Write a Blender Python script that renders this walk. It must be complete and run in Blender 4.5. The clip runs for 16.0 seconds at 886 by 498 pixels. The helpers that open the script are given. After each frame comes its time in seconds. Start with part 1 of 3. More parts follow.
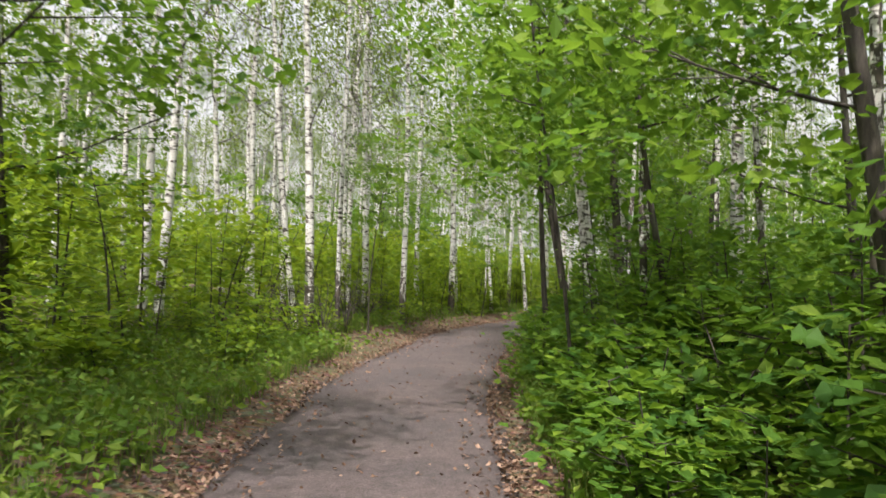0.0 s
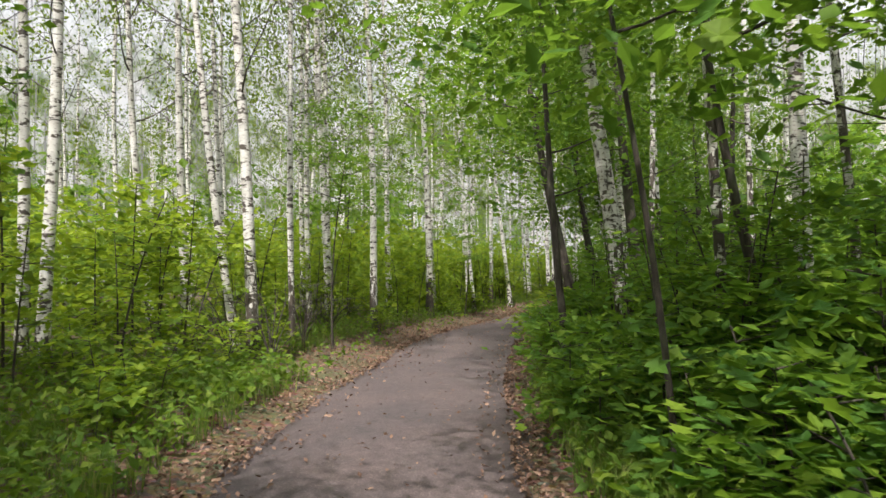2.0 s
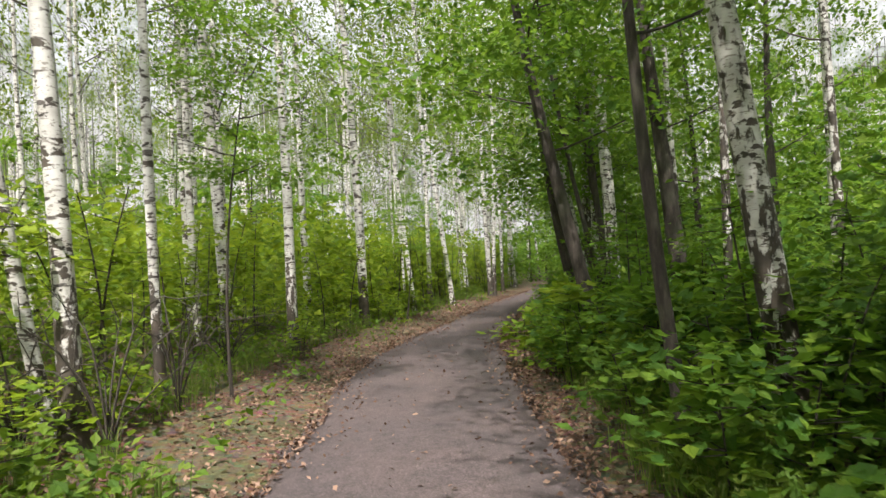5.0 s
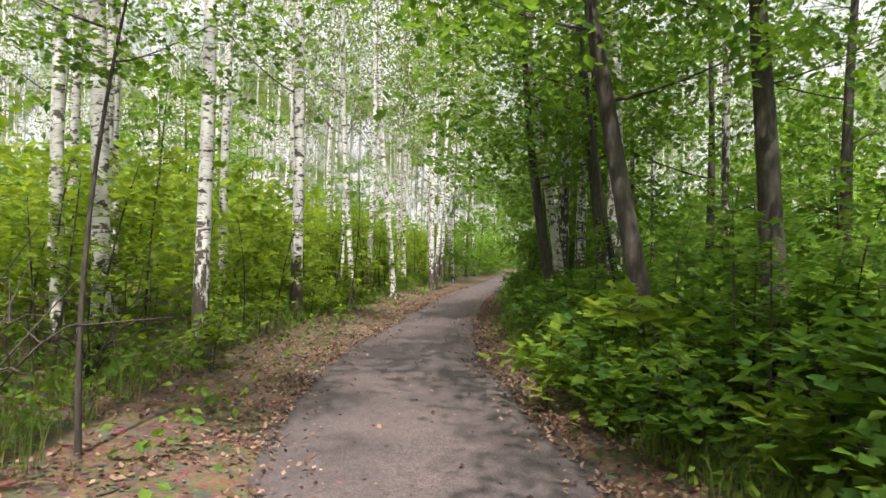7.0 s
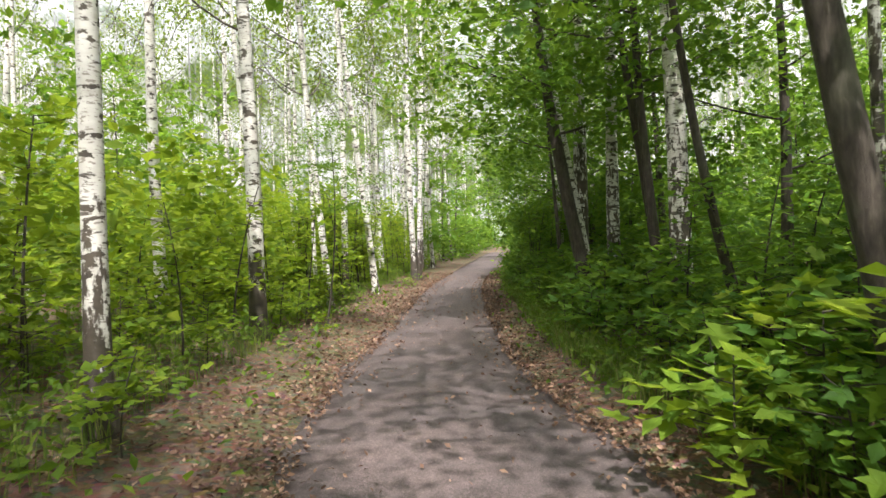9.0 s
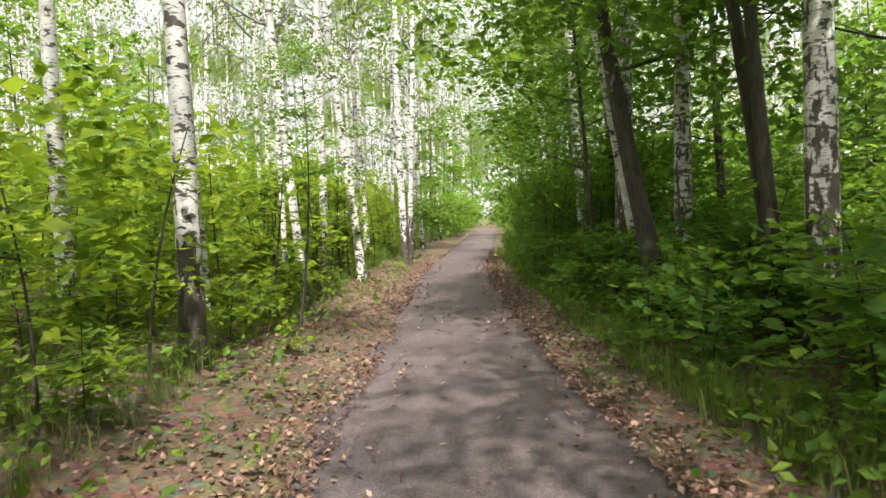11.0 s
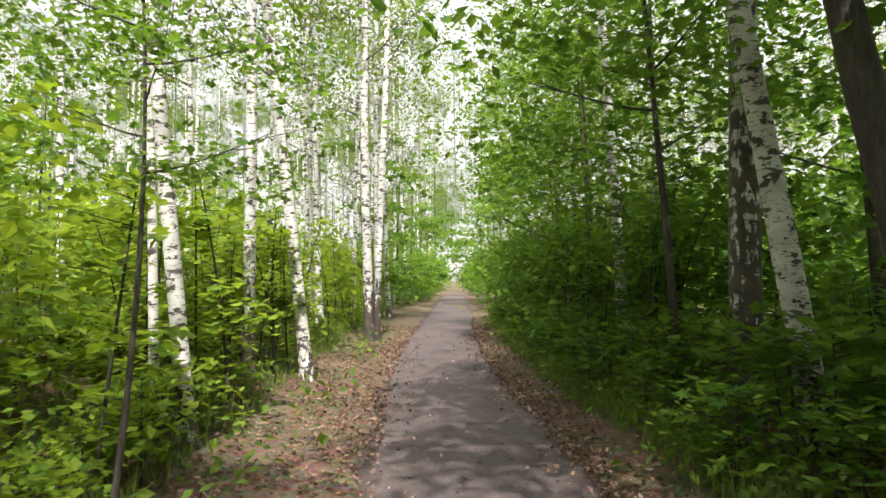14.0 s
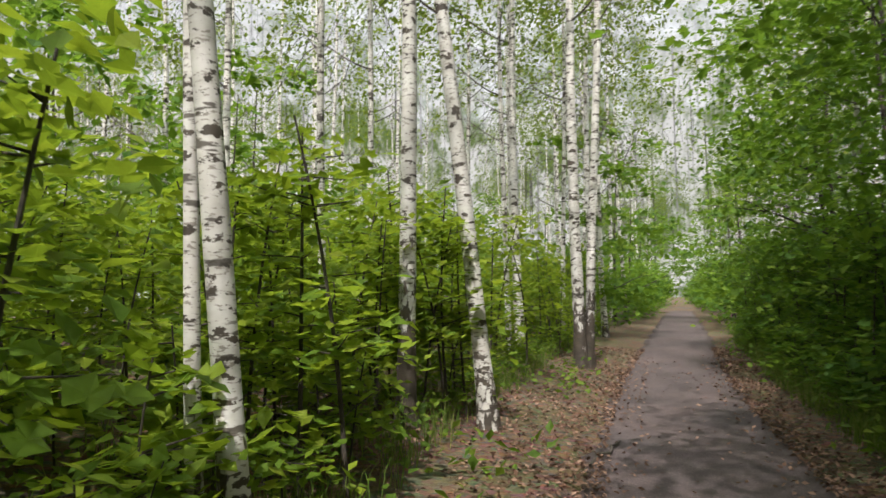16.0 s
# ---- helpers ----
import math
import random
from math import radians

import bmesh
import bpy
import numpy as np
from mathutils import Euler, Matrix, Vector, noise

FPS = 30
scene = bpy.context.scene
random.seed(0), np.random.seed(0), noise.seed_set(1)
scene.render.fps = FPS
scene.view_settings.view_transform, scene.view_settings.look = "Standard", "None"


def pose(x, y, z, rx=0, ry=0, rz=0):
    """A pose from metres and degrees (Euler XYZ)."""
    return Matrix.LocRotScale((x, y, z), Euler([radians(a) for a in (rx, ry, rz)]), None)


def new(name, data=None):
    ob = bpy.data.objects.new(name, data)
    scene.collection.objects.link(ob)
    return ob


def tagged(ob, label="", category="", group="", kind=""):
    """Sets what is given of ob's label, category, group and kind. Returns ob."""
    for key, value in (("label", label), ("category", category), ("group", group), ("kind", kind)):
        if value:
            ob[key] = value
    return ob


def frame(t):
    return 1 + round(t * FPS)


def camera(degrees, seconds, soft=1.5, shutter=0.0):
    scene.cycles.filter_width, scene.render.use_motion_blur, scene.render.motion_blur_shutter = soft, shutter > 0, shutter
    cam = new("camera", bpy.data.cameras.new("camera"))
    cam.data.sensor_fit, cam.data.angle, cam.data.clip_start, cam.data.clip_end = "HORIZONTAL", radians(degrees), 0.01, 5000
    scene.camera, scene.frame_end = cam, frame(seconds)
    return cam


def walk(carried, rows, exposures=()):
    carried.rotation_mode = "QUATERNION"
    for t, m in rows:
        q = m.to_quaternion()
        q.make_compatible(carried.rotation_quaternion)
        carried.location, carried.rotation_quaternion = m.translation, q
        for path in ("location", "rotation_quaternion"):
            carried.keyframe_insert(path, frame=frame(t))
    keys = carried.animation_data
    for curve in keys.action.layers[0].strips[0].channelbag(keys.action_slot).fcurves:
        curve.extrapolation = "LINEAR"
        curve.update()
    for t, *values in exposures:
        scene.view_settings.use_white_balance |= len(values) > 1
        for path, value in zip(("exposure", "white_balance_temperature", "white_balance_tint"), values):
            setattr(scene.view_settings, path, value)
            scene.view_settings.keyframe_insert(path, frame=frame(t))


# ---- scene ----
cam = camera(66.5, 16.0, soft=1.5, shutter=0.25)
PATH = [
    (0, 0.000, 0.000, 1.521, 92.52, -1.90, -0.00),
    (0.5, -0.011, 0.759, 1.531, 89.34, -0.01, -2.50),
    (1, -0.044, 1.506, 1.534, 92.98, 0.02, -1.78),
    (1.5, -0.084, 2.317, 1.538, 93.34, 2.54, -1.89),
    (2, -0.167, 3.152, 1.540, 92.19, 0.84, -2.46),
    (2.5, -0.300, 4.025, 1.550, 94.59, 0.53, -2.99),
    (3, -0.442, 4.832, 1.540, 93.82, 1.27, -2.31),
    (3.5, -0.492, 5.598, 1.563, 92.94, 2.99, -3.07),
    (4, -0.526, 6.385, 1.564, 91.04, 1.50, -4.79),
    (4.5, -0.583, 7.193, 1.576, 94.19, 2.06, -7.94),
    (5, -0.619, 7.997, 1.567, 91.43, 3.11, -10.07),
    (5.2, -0.652, 8.333, 1.554, 91.51, 1.78, -11.40),
    (7.3, -0.798, 11.993, 1.561, 89.46, -1.22, -17.69),
    (7.5, -0.783, 12.334, 1.570, 87.92, 1.01, -18.04),
    (8, -0.696, 13.167, 1.567, 89.47, 0.26, -17.36),
    (8.2, -0.659, 13.492, 1.552, 88.96, 3.00, -19.07),
    (10.3, -0.061, 16.818, 1.540, 89.34, -0.56, -22.11),
    (10.5, 0.009, 17.127, 1.539, 88.58, 1.27, -22.66),
    (11, 0.210, 17.932, 1.529, 87.11, 1.89, -21.72),
    (11.5, 0.440, 18.732, 1.538, 88.70, 0.46, -23.73),
    (12, 0.638, 19.539, 1.506, 87.25, 0.20, -24.94),
    (12.5, 0.873, 20.319, 1.515, 86.11, 2.28, -25.90),
    (13, 1.109, 21.112, 1.522, 86.36, -1.46, -26.27),
    (13.5, 1.350, 21.888, 1.579, 90.98, 0.87, -26.00),
    (14, 1.619, 22.589, 1.593, 92.23, 0.66, -25.12),
    (14.5, 1.887, 23.284, 1.584, 93.21, 0.99, -26.53),
    (15, 2.127, 24.016, 1.566, 94.77, 2.58, -22.87),
    (15.5, 2.378, 24.723, 1.538, 95.21, 1.98, -13.78),
    (16, 2.664, 25.372, 1.500, 93.71, 0.48, -7.10),
]
walk(cam, [(t, pose(x, y, z, rx, ry, rz)) for t, x, y, z, rx, ry, rz in PATH],
     exposures=[(0, 0.7), (2.5, 0.66), (5, 0.76), (7.5, 1.1), (11, 1.35), (13.5, 1.3), (14.5, 1.05), (15.2, 0.75), (16, 0.5)])

# world and sun
SUN_AZ, SUN_EL = radians(160), radians(60)   # azimuth measured from +y towards -x
world = bpy.data.worlds.new("world")
scene.world = world
world.use_nodes = True
wn, wl = world.node_tree.nodes, world.node_tree.links
wn.clear()
w_out = wn.new("ShaderNodeOutputWorld")
w_bg = wn.new("ShaderNodeBackground")
w_sky = wn.new("ShaderNodeTexSky")
w_sky.sky_type = "NISHITA"
w_sky.sun_disc = False
w_sky.sun_elevation = SUN_EL
w_sky.sun_rotation = -SUN_AZ
w_sky.air_density, w_sky.dust_density, w_sky.ozone_density = 1.0, 4.0, 1.0
w_bg.inputs["Strength"].default_value = 0.15
w_haze = wn.new("ShaderNodeHueSaturation")   # thin white summer haze
w_haze.inputs["Saturation"].default_value, w_haze.inputs["Value"].default_value = 0.12, 1.4
wl.new(w_sky.outputs[0], w_haze.inputs["Color"])
wl.new(w_haze.outputs[0], w_bg.inputs[0])
wl.new(w_bg.outputs[0], w_out.inputs[0])
sun = new("sun", bpy.data.lights.new("sun", "SUN"))
sun.data.energy, sun.data.angle, sun.data.color = 5.0, radians(1.3), (1.0, 0.94, 0.86)
sun_way = Vector((-math.sin(SUN_AZ) * math.cos(SUN_EL), math.cos(SUN_AZ) * math.cos(SUN_EL), math.sin(SUN_EL)))
sun.rotation_euler = sun_way.to_track_quat("Z", "Y").to_euler()

rng = np.random.default_rng(11)


# ---- materials
def material(name):
    m = bpy.data.materials.new(name)
    m.use_nodes = True
    n = m.node_tree.nodes
    return m, n, m.node_tree.links, n["Principled BSDF"], n["Material Output"]


def node(n, kind, **values):
    b = n.new(kind)
    for k, v in values.items():
        b.inputs[k.replace("_", " ")].default_value = v
    return b


def ramp(n, l, source, stops):
    r = n.new("ShaderNodeValToRGB")
    el = r.color_ramp.elements
    while len(el) < len(stops):
        el.new(0.5)
    for e, (p, c) in zip(el, stops):
        e.position, e.color = p, (*c, 1) if len(c) == 3 else c
    l.new(source, r.inputs[0])
    return r


def mixcol(n, l, fac, a, b, mode="MIX"):
    m = n.new("ShaderNodeMix")
    m.data_type, m.blend_type = "RGBA", mode
    for sock, v in ((m.inputs[0], fac), (m.inputs[6], a), (m.inputs[7], b)):
        if isinstance(v, (int, float)):
            sock.default_value = v
        elif isinstance(v, tuple):
            sock.default_value = (*v, 1)
        else:
            l.new(v, sock)
    return m.outputs[2]


def math_node(n, l, op, a, b=0.0):
    m = n.new("ShaderNodeMath")
    m.operation = op
    for sock, v in zip(m.inputs, (a, b)):
        if isinstance(v, (int, float)):
            sock.default_value = v
        else:
            l.new(v, sock)
    return m.outputs[0]


def leaf_material(name, dark, mid, light, glow, share=0.42):
    """Thin leaf: diffuse and slightly glossy above, light passes through it."""
    m, n, l, p, out = material(name)
    geo = n.new("ShaderNodeNewGeometry")
    col = ramp(n, l, geo.outputs["Random Per Island"], [(0.0, dark), (0.5, mid), (0.9, light), (1.0, light)])
    co = n.new("ShaderNodeTexCoord")
    spot = node(n, "ShaderNodeTexNoise", Scale=45.0, Detail=3.0)
    l.new(co.outputs["Object"], spot.inputs["Vector"])
    base = mixcol(n, l, 0.5, col.outputs[0], ramp(n, l, spot.outputs[0], [(0.3, (0.55, 0.55, 0.5)), (0.7, (1, 1, 1))]).outputs[0], "MULTIPLY")
    l.new(base, p.inputs["Base Color"])
    p.inputs["Roughness"].default_value = 0.6
    p.inputs["Specular IOR Level"].default_value = 0.2
    tr = n.new("ShaderNodeBsdfTranslucent")
    l.new(mixcol(n, l, 0.55, base, glow), tr.inputs[0])
    mx = n.new("ShaderNodeMixShader")
    mx.inputs[0].default_value = share
    l.new(p.outputs[0], mx.inputs[1])
    l.new(tr.outputs[0], mx.inputs[2])
    l.new(mx.outputs[0], out.inputs[0])
    return m


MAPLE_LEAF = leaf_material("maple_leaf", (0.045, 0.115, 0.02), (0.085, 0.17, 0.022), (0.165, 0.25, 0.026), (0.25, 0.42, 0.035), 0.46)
# lit copy of the maple leaf: sunlight painted in as lighter, yellower green
SUNLIT_LEAF = leaf_material("sunlit_maple_leaf", (0.085, 0.165, 0.02), (0.15, 0.245, 0.024), (0.25, 0.32, 0.03), (0.38, 0.50, 0.03), 0.5)
BIRCH_LEAF = leaf_material("birch_leaf", (0.06, 0.11, 0.025), (0.11, 0.17, 0.03), (0.19, 0.23, 0.035), (0.28, 0.38, 0.03), 0.48)
HERB_LEAF = leaf_material("herb_leaf", (0.06, 0.12, 0.02), (0.10, 0.18, 0.022), (0.16, 0.22, 0.03), (0.24, 0.37, 0.02))
GRASS_LEAF = leaf_material("grass_blade", (0.07, 0.13, 0.025), (0.11, 0.19, 0.03), (0.24, 0.25, 0.08), (0.22, 0.33, 0.03), 0.35)
LITTER_LEAF = leaf_material("fallen_leaf", (0.055, 0.033, 0.024), (0.14, 0.078, 0.055), (0.31, 0.20, 0.15), (0.2, 0.1, 0.06), 0.1)


def birch_bark(name, low, rough_top):
    """White papery bark with dark dashes; black furrowed bark up to rough_top metres, with white flakes left in it."""
    m, n, l, p, out = material(name)
    co, info = n.new("ShaderNodeTexCoord"), n.new("ShaderNodeObjectInfo")
    shift = n.new("ShaderNodeVectorMath")
    shift.operation = "ADD"
    l.new(co.outputs["Object"], shift.inputs[0])
    off = n.new("ShaderNodeCombineXYZ")
    l.new(math_node(n, l, "MULTIPLY", info.outputs["Random"], 37.0), off.inputs[0])
    l.new(off.outputs[0], shift.inputs[1])

    def grain(sx, sz, detail, scale=1.0):
        mp = n.new("ShaderNodeMapping")
        mp.inputs["Scale"].default_value = (sx, sx, sz)
        l.new(shift.outputs[0], mp.inputs[0])
        t = node(n, "ShaderNodeTexNoise", Scale=scale, Detail=detail, Roughness=0.6)
        l.new(mp.outputs[0], t.inputs["Vector"])
        return t.outputs[0]
    dash, scar, tone, flake = grain(15, 48, 2), grain(6.5, 13, 4), grain(3, 5, 4), grain(13, 5, 4)
    white = ramp(n, l, tone, [(0.3, (0.40, 0.375, 0.35)), (0.55, (0.57, 0.55, 0.53)), (0.8, (0.68, 0.67, 0.65))]).outputs[0]
    dashes = ramp(n, l, dash, [(0.58, (0, 0, 0)), (0.63, (1, 1, 1))]).outputs[0]
    scars = ramp(n, l, scar, [(0.56, (0, 0, 0)), (0.585, (1, 1, 1))]).outputs[0]
    dark = ramp(n, l, tone, [(0.3, (0.025, 0.02, 0.017)), (0.7, (0.09, 0.07, 0.055))]).outputs[0]
    c = mixcol(n, l, math_node(n, l, "MULTIPLY", dashes, 0.75), white, (0.16, 0.13, 0.11))
    bands = ramp(n, l, grain(2.4, 11, 3), [(0.61, (0, 0, 0)), (0.64, (1, 1, 1))]).outputs[0]
    c = mixcol(n, l, scars, c, dark)
    c = mixcol(n, l, math_node(n, l, "MULTIPLY", bands, 0.9), c, dark)
    z = n.new("ShaderNodeSeparateXYZ")
    l.new(co.outputs["Object"], z.inputs[0])
    base = n.new("ShaderNodeMapRange")
    l.new(z.outputs[2], base.inputs[0])
    base.inputs[1].default_value, base.inputs[2].default_value = 0.0, rough_top
    base.inputs[3].default_value, base.inputs[4].default_value = low, -0.25
    furrow = ramp(n, l, math_node(n, l, "ADD", flake, base.outputs[0]), [(0.50, (0, 0, 0)), (0.56, (1, 1, 1))]).outputs[0]
    c = mixcol(n, l, furrow, c, dark)
    l.new(c, p.inputs["Base Color"])
    p.inputs["Roughness"].default_value = 0.7
    bump = node(n, "ShaderNodeBump", Strength=0.6, Distance=0.02)
    l.new(math_node(n, l, "ADD", math_node(n, l, "MULTIPLY", flake, furrow), math_node(n, l, "MULTIPLY", dash, 0.25)), bump.inputs["Height"])
    l.new(bump.outputs[0], p.inputs["Normal"])
    return m


BARK_WHITE = birch_bark("birch_bark_white", 0.12, 1.2)
BARK_MIXED = birch_bark("birch_bark_mixed", 0.30, 2.4)
BARK_PATCHY = birch_bark("birch_bark_patchy", 0.17, 5.5)
BARK_BLACK = birch_bark("birch_bark_furrowed", 0.20, 9.0)


def maple_bark():
    m, n, l, p, out = material("maple_bark")
    co = n.new("ShaderNodeTexCoord")
    mp = n.new("ShaderNodeMapping")
    mp.inputs["Scale"].default_value = (14, 14, 3)
    l.new(co.outputs["Object"], mp.inputs[0])
    a = node(n, "ShaderNodeTexNoise", Scale=2.2, Detail=6.0, Roughness=0.65)
    l.new(mp.outputs[0], a.inputs["Vector"])
    b = node(n, "ShaderNodeTexNoise", Scale=2.0, Detail=3.0)
    l.new(co.outputs["Object"], b.inputs["Vector"])
    c = ramp(n, l, a.outputs[0], [(0.3, (0.016, 0.012, 0.010)), (0.55, (0.048, 0.037, 0.030)), (0.8, (0.10, 0.083, 0.068))]).outputs[0]
    c = mixcol(n, l, ramp(n, l, b.outputs[0], [(0.5, (0, 0, 0)), (0.75, (0.5, 0.5, 0.5))]).outputs[0], c, (0.07, 0.085, 0.045))
    l.new(c, p.inputs["Base Color"])
    p.inputs["Roughness"].default_value = 0.85
    bump = node(n, "ShaderNodeBump", Strength=0.7, Distance=0.02)
    l.new(a.outputs[0], bump.inputs["Height"])
    l.new(bump.outputs[0], p.inputs["Normal"])
    return m


MAPLE_BARK = maple_bark()


def soil_material():
    m, n, l, p, out = material("forest_soil")
    co = n.new("ShaderNodeTexCoord")
    big = node(n, "ShaderNodeTexNoise", Scale=0.9, Detail=5.0)
    fine = node(n, "ShaderNodeTexNoise", Scale=28.0, Detail=6.0, Roughness=0.7)
    vor = node(n, "ShaderNodeTexVoronoi", Scale=16.0)
    for t in (big, fine, vor):
        l.new(co.outputs["Object"], t.inputs["Vector"])
    brown = ramp(n, l, fine.outputs[0], [(0.3, (0.035, 0.024, 0.016)), (0.5, (0.09, 0.058, 0.038)), (0.72, (0.19, 0.13, 0.088))]).outputs[0]
    brown = mixcol(n, l, 0.45, brown, mixcol(n, l, 1.0, vor.outputs["Color"], (0.20, 0.12, 0.075), "MULTIPLY"))
    green = ramp(n, l, fine.outputs[0], [(0.3, (0.02, 0.035, 0.01)), (0.7, (0.07, 0.11, 0.025))]).outputs[0]
    c = mixcol(n, l, ramp(n, l, big.outputs[0], [(0.45, (0, 0, 0)), (0.66, (0.5, 0.5, 0.5))]).outputs[0], brown, green)
    l.new(c, p.inputs["Base Color"])
    p.inputs["Roughness"].default_value = 0.95
    bump = node(n, "ShaderNodeBump", Strength=0.8, Distance=0.03)
    l.new(fine.outputs[0], bump.inputs["Height"])
    l.new(bump.outputs[0], p.inputs["Normal"])
    return m


def asphalt_material():
    m, n, l, p, out = material("worn_asphalt")
    co = n.new("ShaderNodeTexCoord")
    big = node(n, "ShaderNodeTexNoise", Scale=0.8, Detail=5.0, Roughness=0.6)
    mid = node(n, "ShaderNodeTexNoise", Scale=9.0, Detail=5.0, Roughness=0.7)
    grit = node(n, "ShaderNodeTexVoronoi", Scale=110.0)
    for t in (big, mid, grit):
        l.new(co.outputs["Object"], t.inputs["Vector"])
    c = ramp(n, l, grit.outputs["Color"], [(0.1, (0.046, 0.036, 0.038)), (0.6, (0.082, 0.064, 0.067)), (1.0, (0.16, 0.13, 0.132))]).outputs[0]
    c = mixcol(n, l, 0.65, c, ramp(n, l, mid.outputs[0], [(0.32, (0.5, 0.48, 0.48)), (0.68, (1.2, 1.15, 1.13))]).outputs[0], "MULTIPLY")
    c = mixcol(n, l, 0.8, c, ramp(n, l, big.outputs[0], [(0.35, (0.66, 0.66, 0.69)), (0.65, (1.12, 1.03, 1.0))]).outputs[0], "MULTIPLY")
    l.new(c, p.inputs["Base Color"])
    p.inputs["Roughness"].default_value = 0.85
    bump = node(n, "ShaderNodeBump", Strength=0.5, Distance=0.006)
    l.new(grit.outputs["Distance"], bump.inputs["Height"])
    l.new(bump.outputs[0], p.inputs["Normal"])
    return m


def distance_material():
    """Glowing distant wood, haze painted in: pale trunks, grey-green leaves before a white sky."""
    m, n, l, p, out = material("glowing_distance")
    co = n.new("ShaderNodeTexCoord")

    def tone(scale, sz, detail, lo, hi):
        mp = n.new("ShaderNodeMapping")
        mp.inputs["Scale"].default_value = (scale, scale, sz)
        l.new(co.outputs["Object"], mp.inputs[0])
        t = node(n, "ShaderNodeTexNoise", Scale=1.0, Detail=detail, Roughness=0.65)
        l.new(mp.outputs[0], t.inputs["Vector"])
        return ramp(n, l, t.outputs[0], [(lo, (0, 0, 0)), (hi, (1, 1, 1))]).outputs[0]
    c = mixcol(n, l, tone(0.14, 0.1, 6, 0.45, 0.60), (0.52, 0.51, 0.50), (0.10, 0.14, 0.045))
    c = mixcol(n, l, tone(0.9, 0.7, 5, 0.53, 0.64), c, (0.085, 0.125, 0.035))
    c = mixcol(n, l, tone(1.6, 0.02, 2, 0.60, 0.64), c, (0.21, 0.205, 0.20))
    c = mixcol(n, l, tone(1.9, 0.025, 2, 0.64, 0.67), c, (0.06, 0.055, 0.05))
    # emits its own brightness in place of daylight on the far trees
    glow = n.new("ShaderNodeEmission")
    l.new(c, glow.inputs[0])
    up = n.new("ShaderNodeSeparateXYZ")
    l.new(co.outputs["Object"], up.inputs[0])
    gap = math_node(n, l, "ADD", math_node(n, l, "MULTIPLY", up.outputs[2], 0.0125), math_node(n, l, "MULTIPLY", tone(0.12, 0.16, 7, 0.3, 0.7), -0.5))
    sky = n.new("ShaderNodeBsdfTransparent")
    mx = n.new("ShaderNodeMixShader")
    l.new(ramp(n, l, gap, [(0.2, (0, 0, 0)), (0.65, (1, 1, 1))]).outputs[0], mx.inputs[0])
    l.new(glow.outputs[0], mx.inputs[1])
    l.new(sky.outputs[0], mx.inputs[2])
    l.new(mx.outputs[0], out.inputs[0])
    return m


DISTANCE = distance_material()
SOIL, ASPHALT = soil_material(), asphalt_material()

# ---- the line of the path
CY = [-60, -15, 0, 5, 8, 10, 13, 15, 17.5, 20, 22.5, 25, 28.3, 32, 36, 42, 49, 70, 112]
CX = [1.5, 0.0, -.5, -.53, -.5, -.35, .03, .42, .85, 1.55, 2.3, 3.3, 4.6, 6.1, 7.9, 10.9, 14.4, 24.8, 45.6]
HALF = 1.13
EDGE_Y = [0, 7, 10, 15, 18, 21, 24, 27, 34]
EDGE_L = [1.16, 1.17, 1.27, 1.24, 1.36, 1.32, 1.1, 1.02, 1.0]     # the path's left and right half along the walk
EDGE_R = [1.15, 1.15, 1.22, 1.17, 1.15, 0.96, 0.88, 0.86, 0.86]


def half(d, y):
    return np.where(np.asarray(d) < 0, np.interp(y, EDGE_Y, EDGE_L), np.interp(y, EDGE_Y, EDGE_R))


def centre(y):
    return sum(np.interp(np.asarray(y, float) + o, CY, CX) for o in (-1.2, -0.6, 0, 0.6, 1.2)) / 5


def slope(y):
    return (centre(np.asarray(y, float) + 1) - centre(np.asarray(y, float) - 1)) / 2


def side(x, y):
    """Metres to the right of the path's middle line."""
    return (np.asarray(x) - centre(y)) / np.hypot(1, slope(y))


def height(x, y):
    d = side(x, y)
    h0 = half(d, y)
    a = np.maximum(np.abs(d) - h0, 0)
    h = np.where(d < 0, np.minimum(0.1 * a, 0.5), np.minimum(0.03 * a, 0.3))
    bumps = 0.035 * np.sin(1.7 * np.asarray(x) + 0.6 * np.sin(1.1 * np.asarray(y))) * np.sin(1.3 * np.asarray(y)) * np.clip(a, 0, 1)
    return h + bumps - 0.05 * np.clip((h0 + 0.1 - np.abs(d)) / 0.2, 0, 1)


def at_side(d, y):
    return float(centre(y) + d * np.hypot(1, slope(y)))


# ---- mesh helpers
def mesh_from(name, verts, faces, mat, smooth=False):
    """A mesh from an array of places and an array of triangles or quads."""
    verts, faces = np.asarray(verts, np.float32), np.asarray(faces, np.int32)
    me = bpy.data.meshes.new(name)
    k = faces.shape[1]
    me.vertices.add(len(verts))
    me.vertices.foreach_set("co", verts.ravel())
    me.loops.add(faces.size)
    me.loops.foreach_set("vertex_index", faces.ravel())
    me.polygons.add(len(faces))
    me.polygons.foreach_set("loop_start", np.arange(0, faces.size, k, dtype=np.int32))
    me.polygons.foreach_set("use_smooth", np.full(len(faces), smooth))
    me.update(calc_edges=True)
    me.materials.append(mat)
    return me


def part(name, me, parent, place=None, label=""):
    ob = new(name, me)
    ob.parent = parent
    if place is not None:
        ob.matrix_basis = place
    return tagged(ob, label)


def thing(name, place, label, category, group="", kind=""):
    ob = new(name)
    ob.empty_display_size = 0.2
    ob.matrix_basis = place
    return tagged(ob, label, category, group, kind)


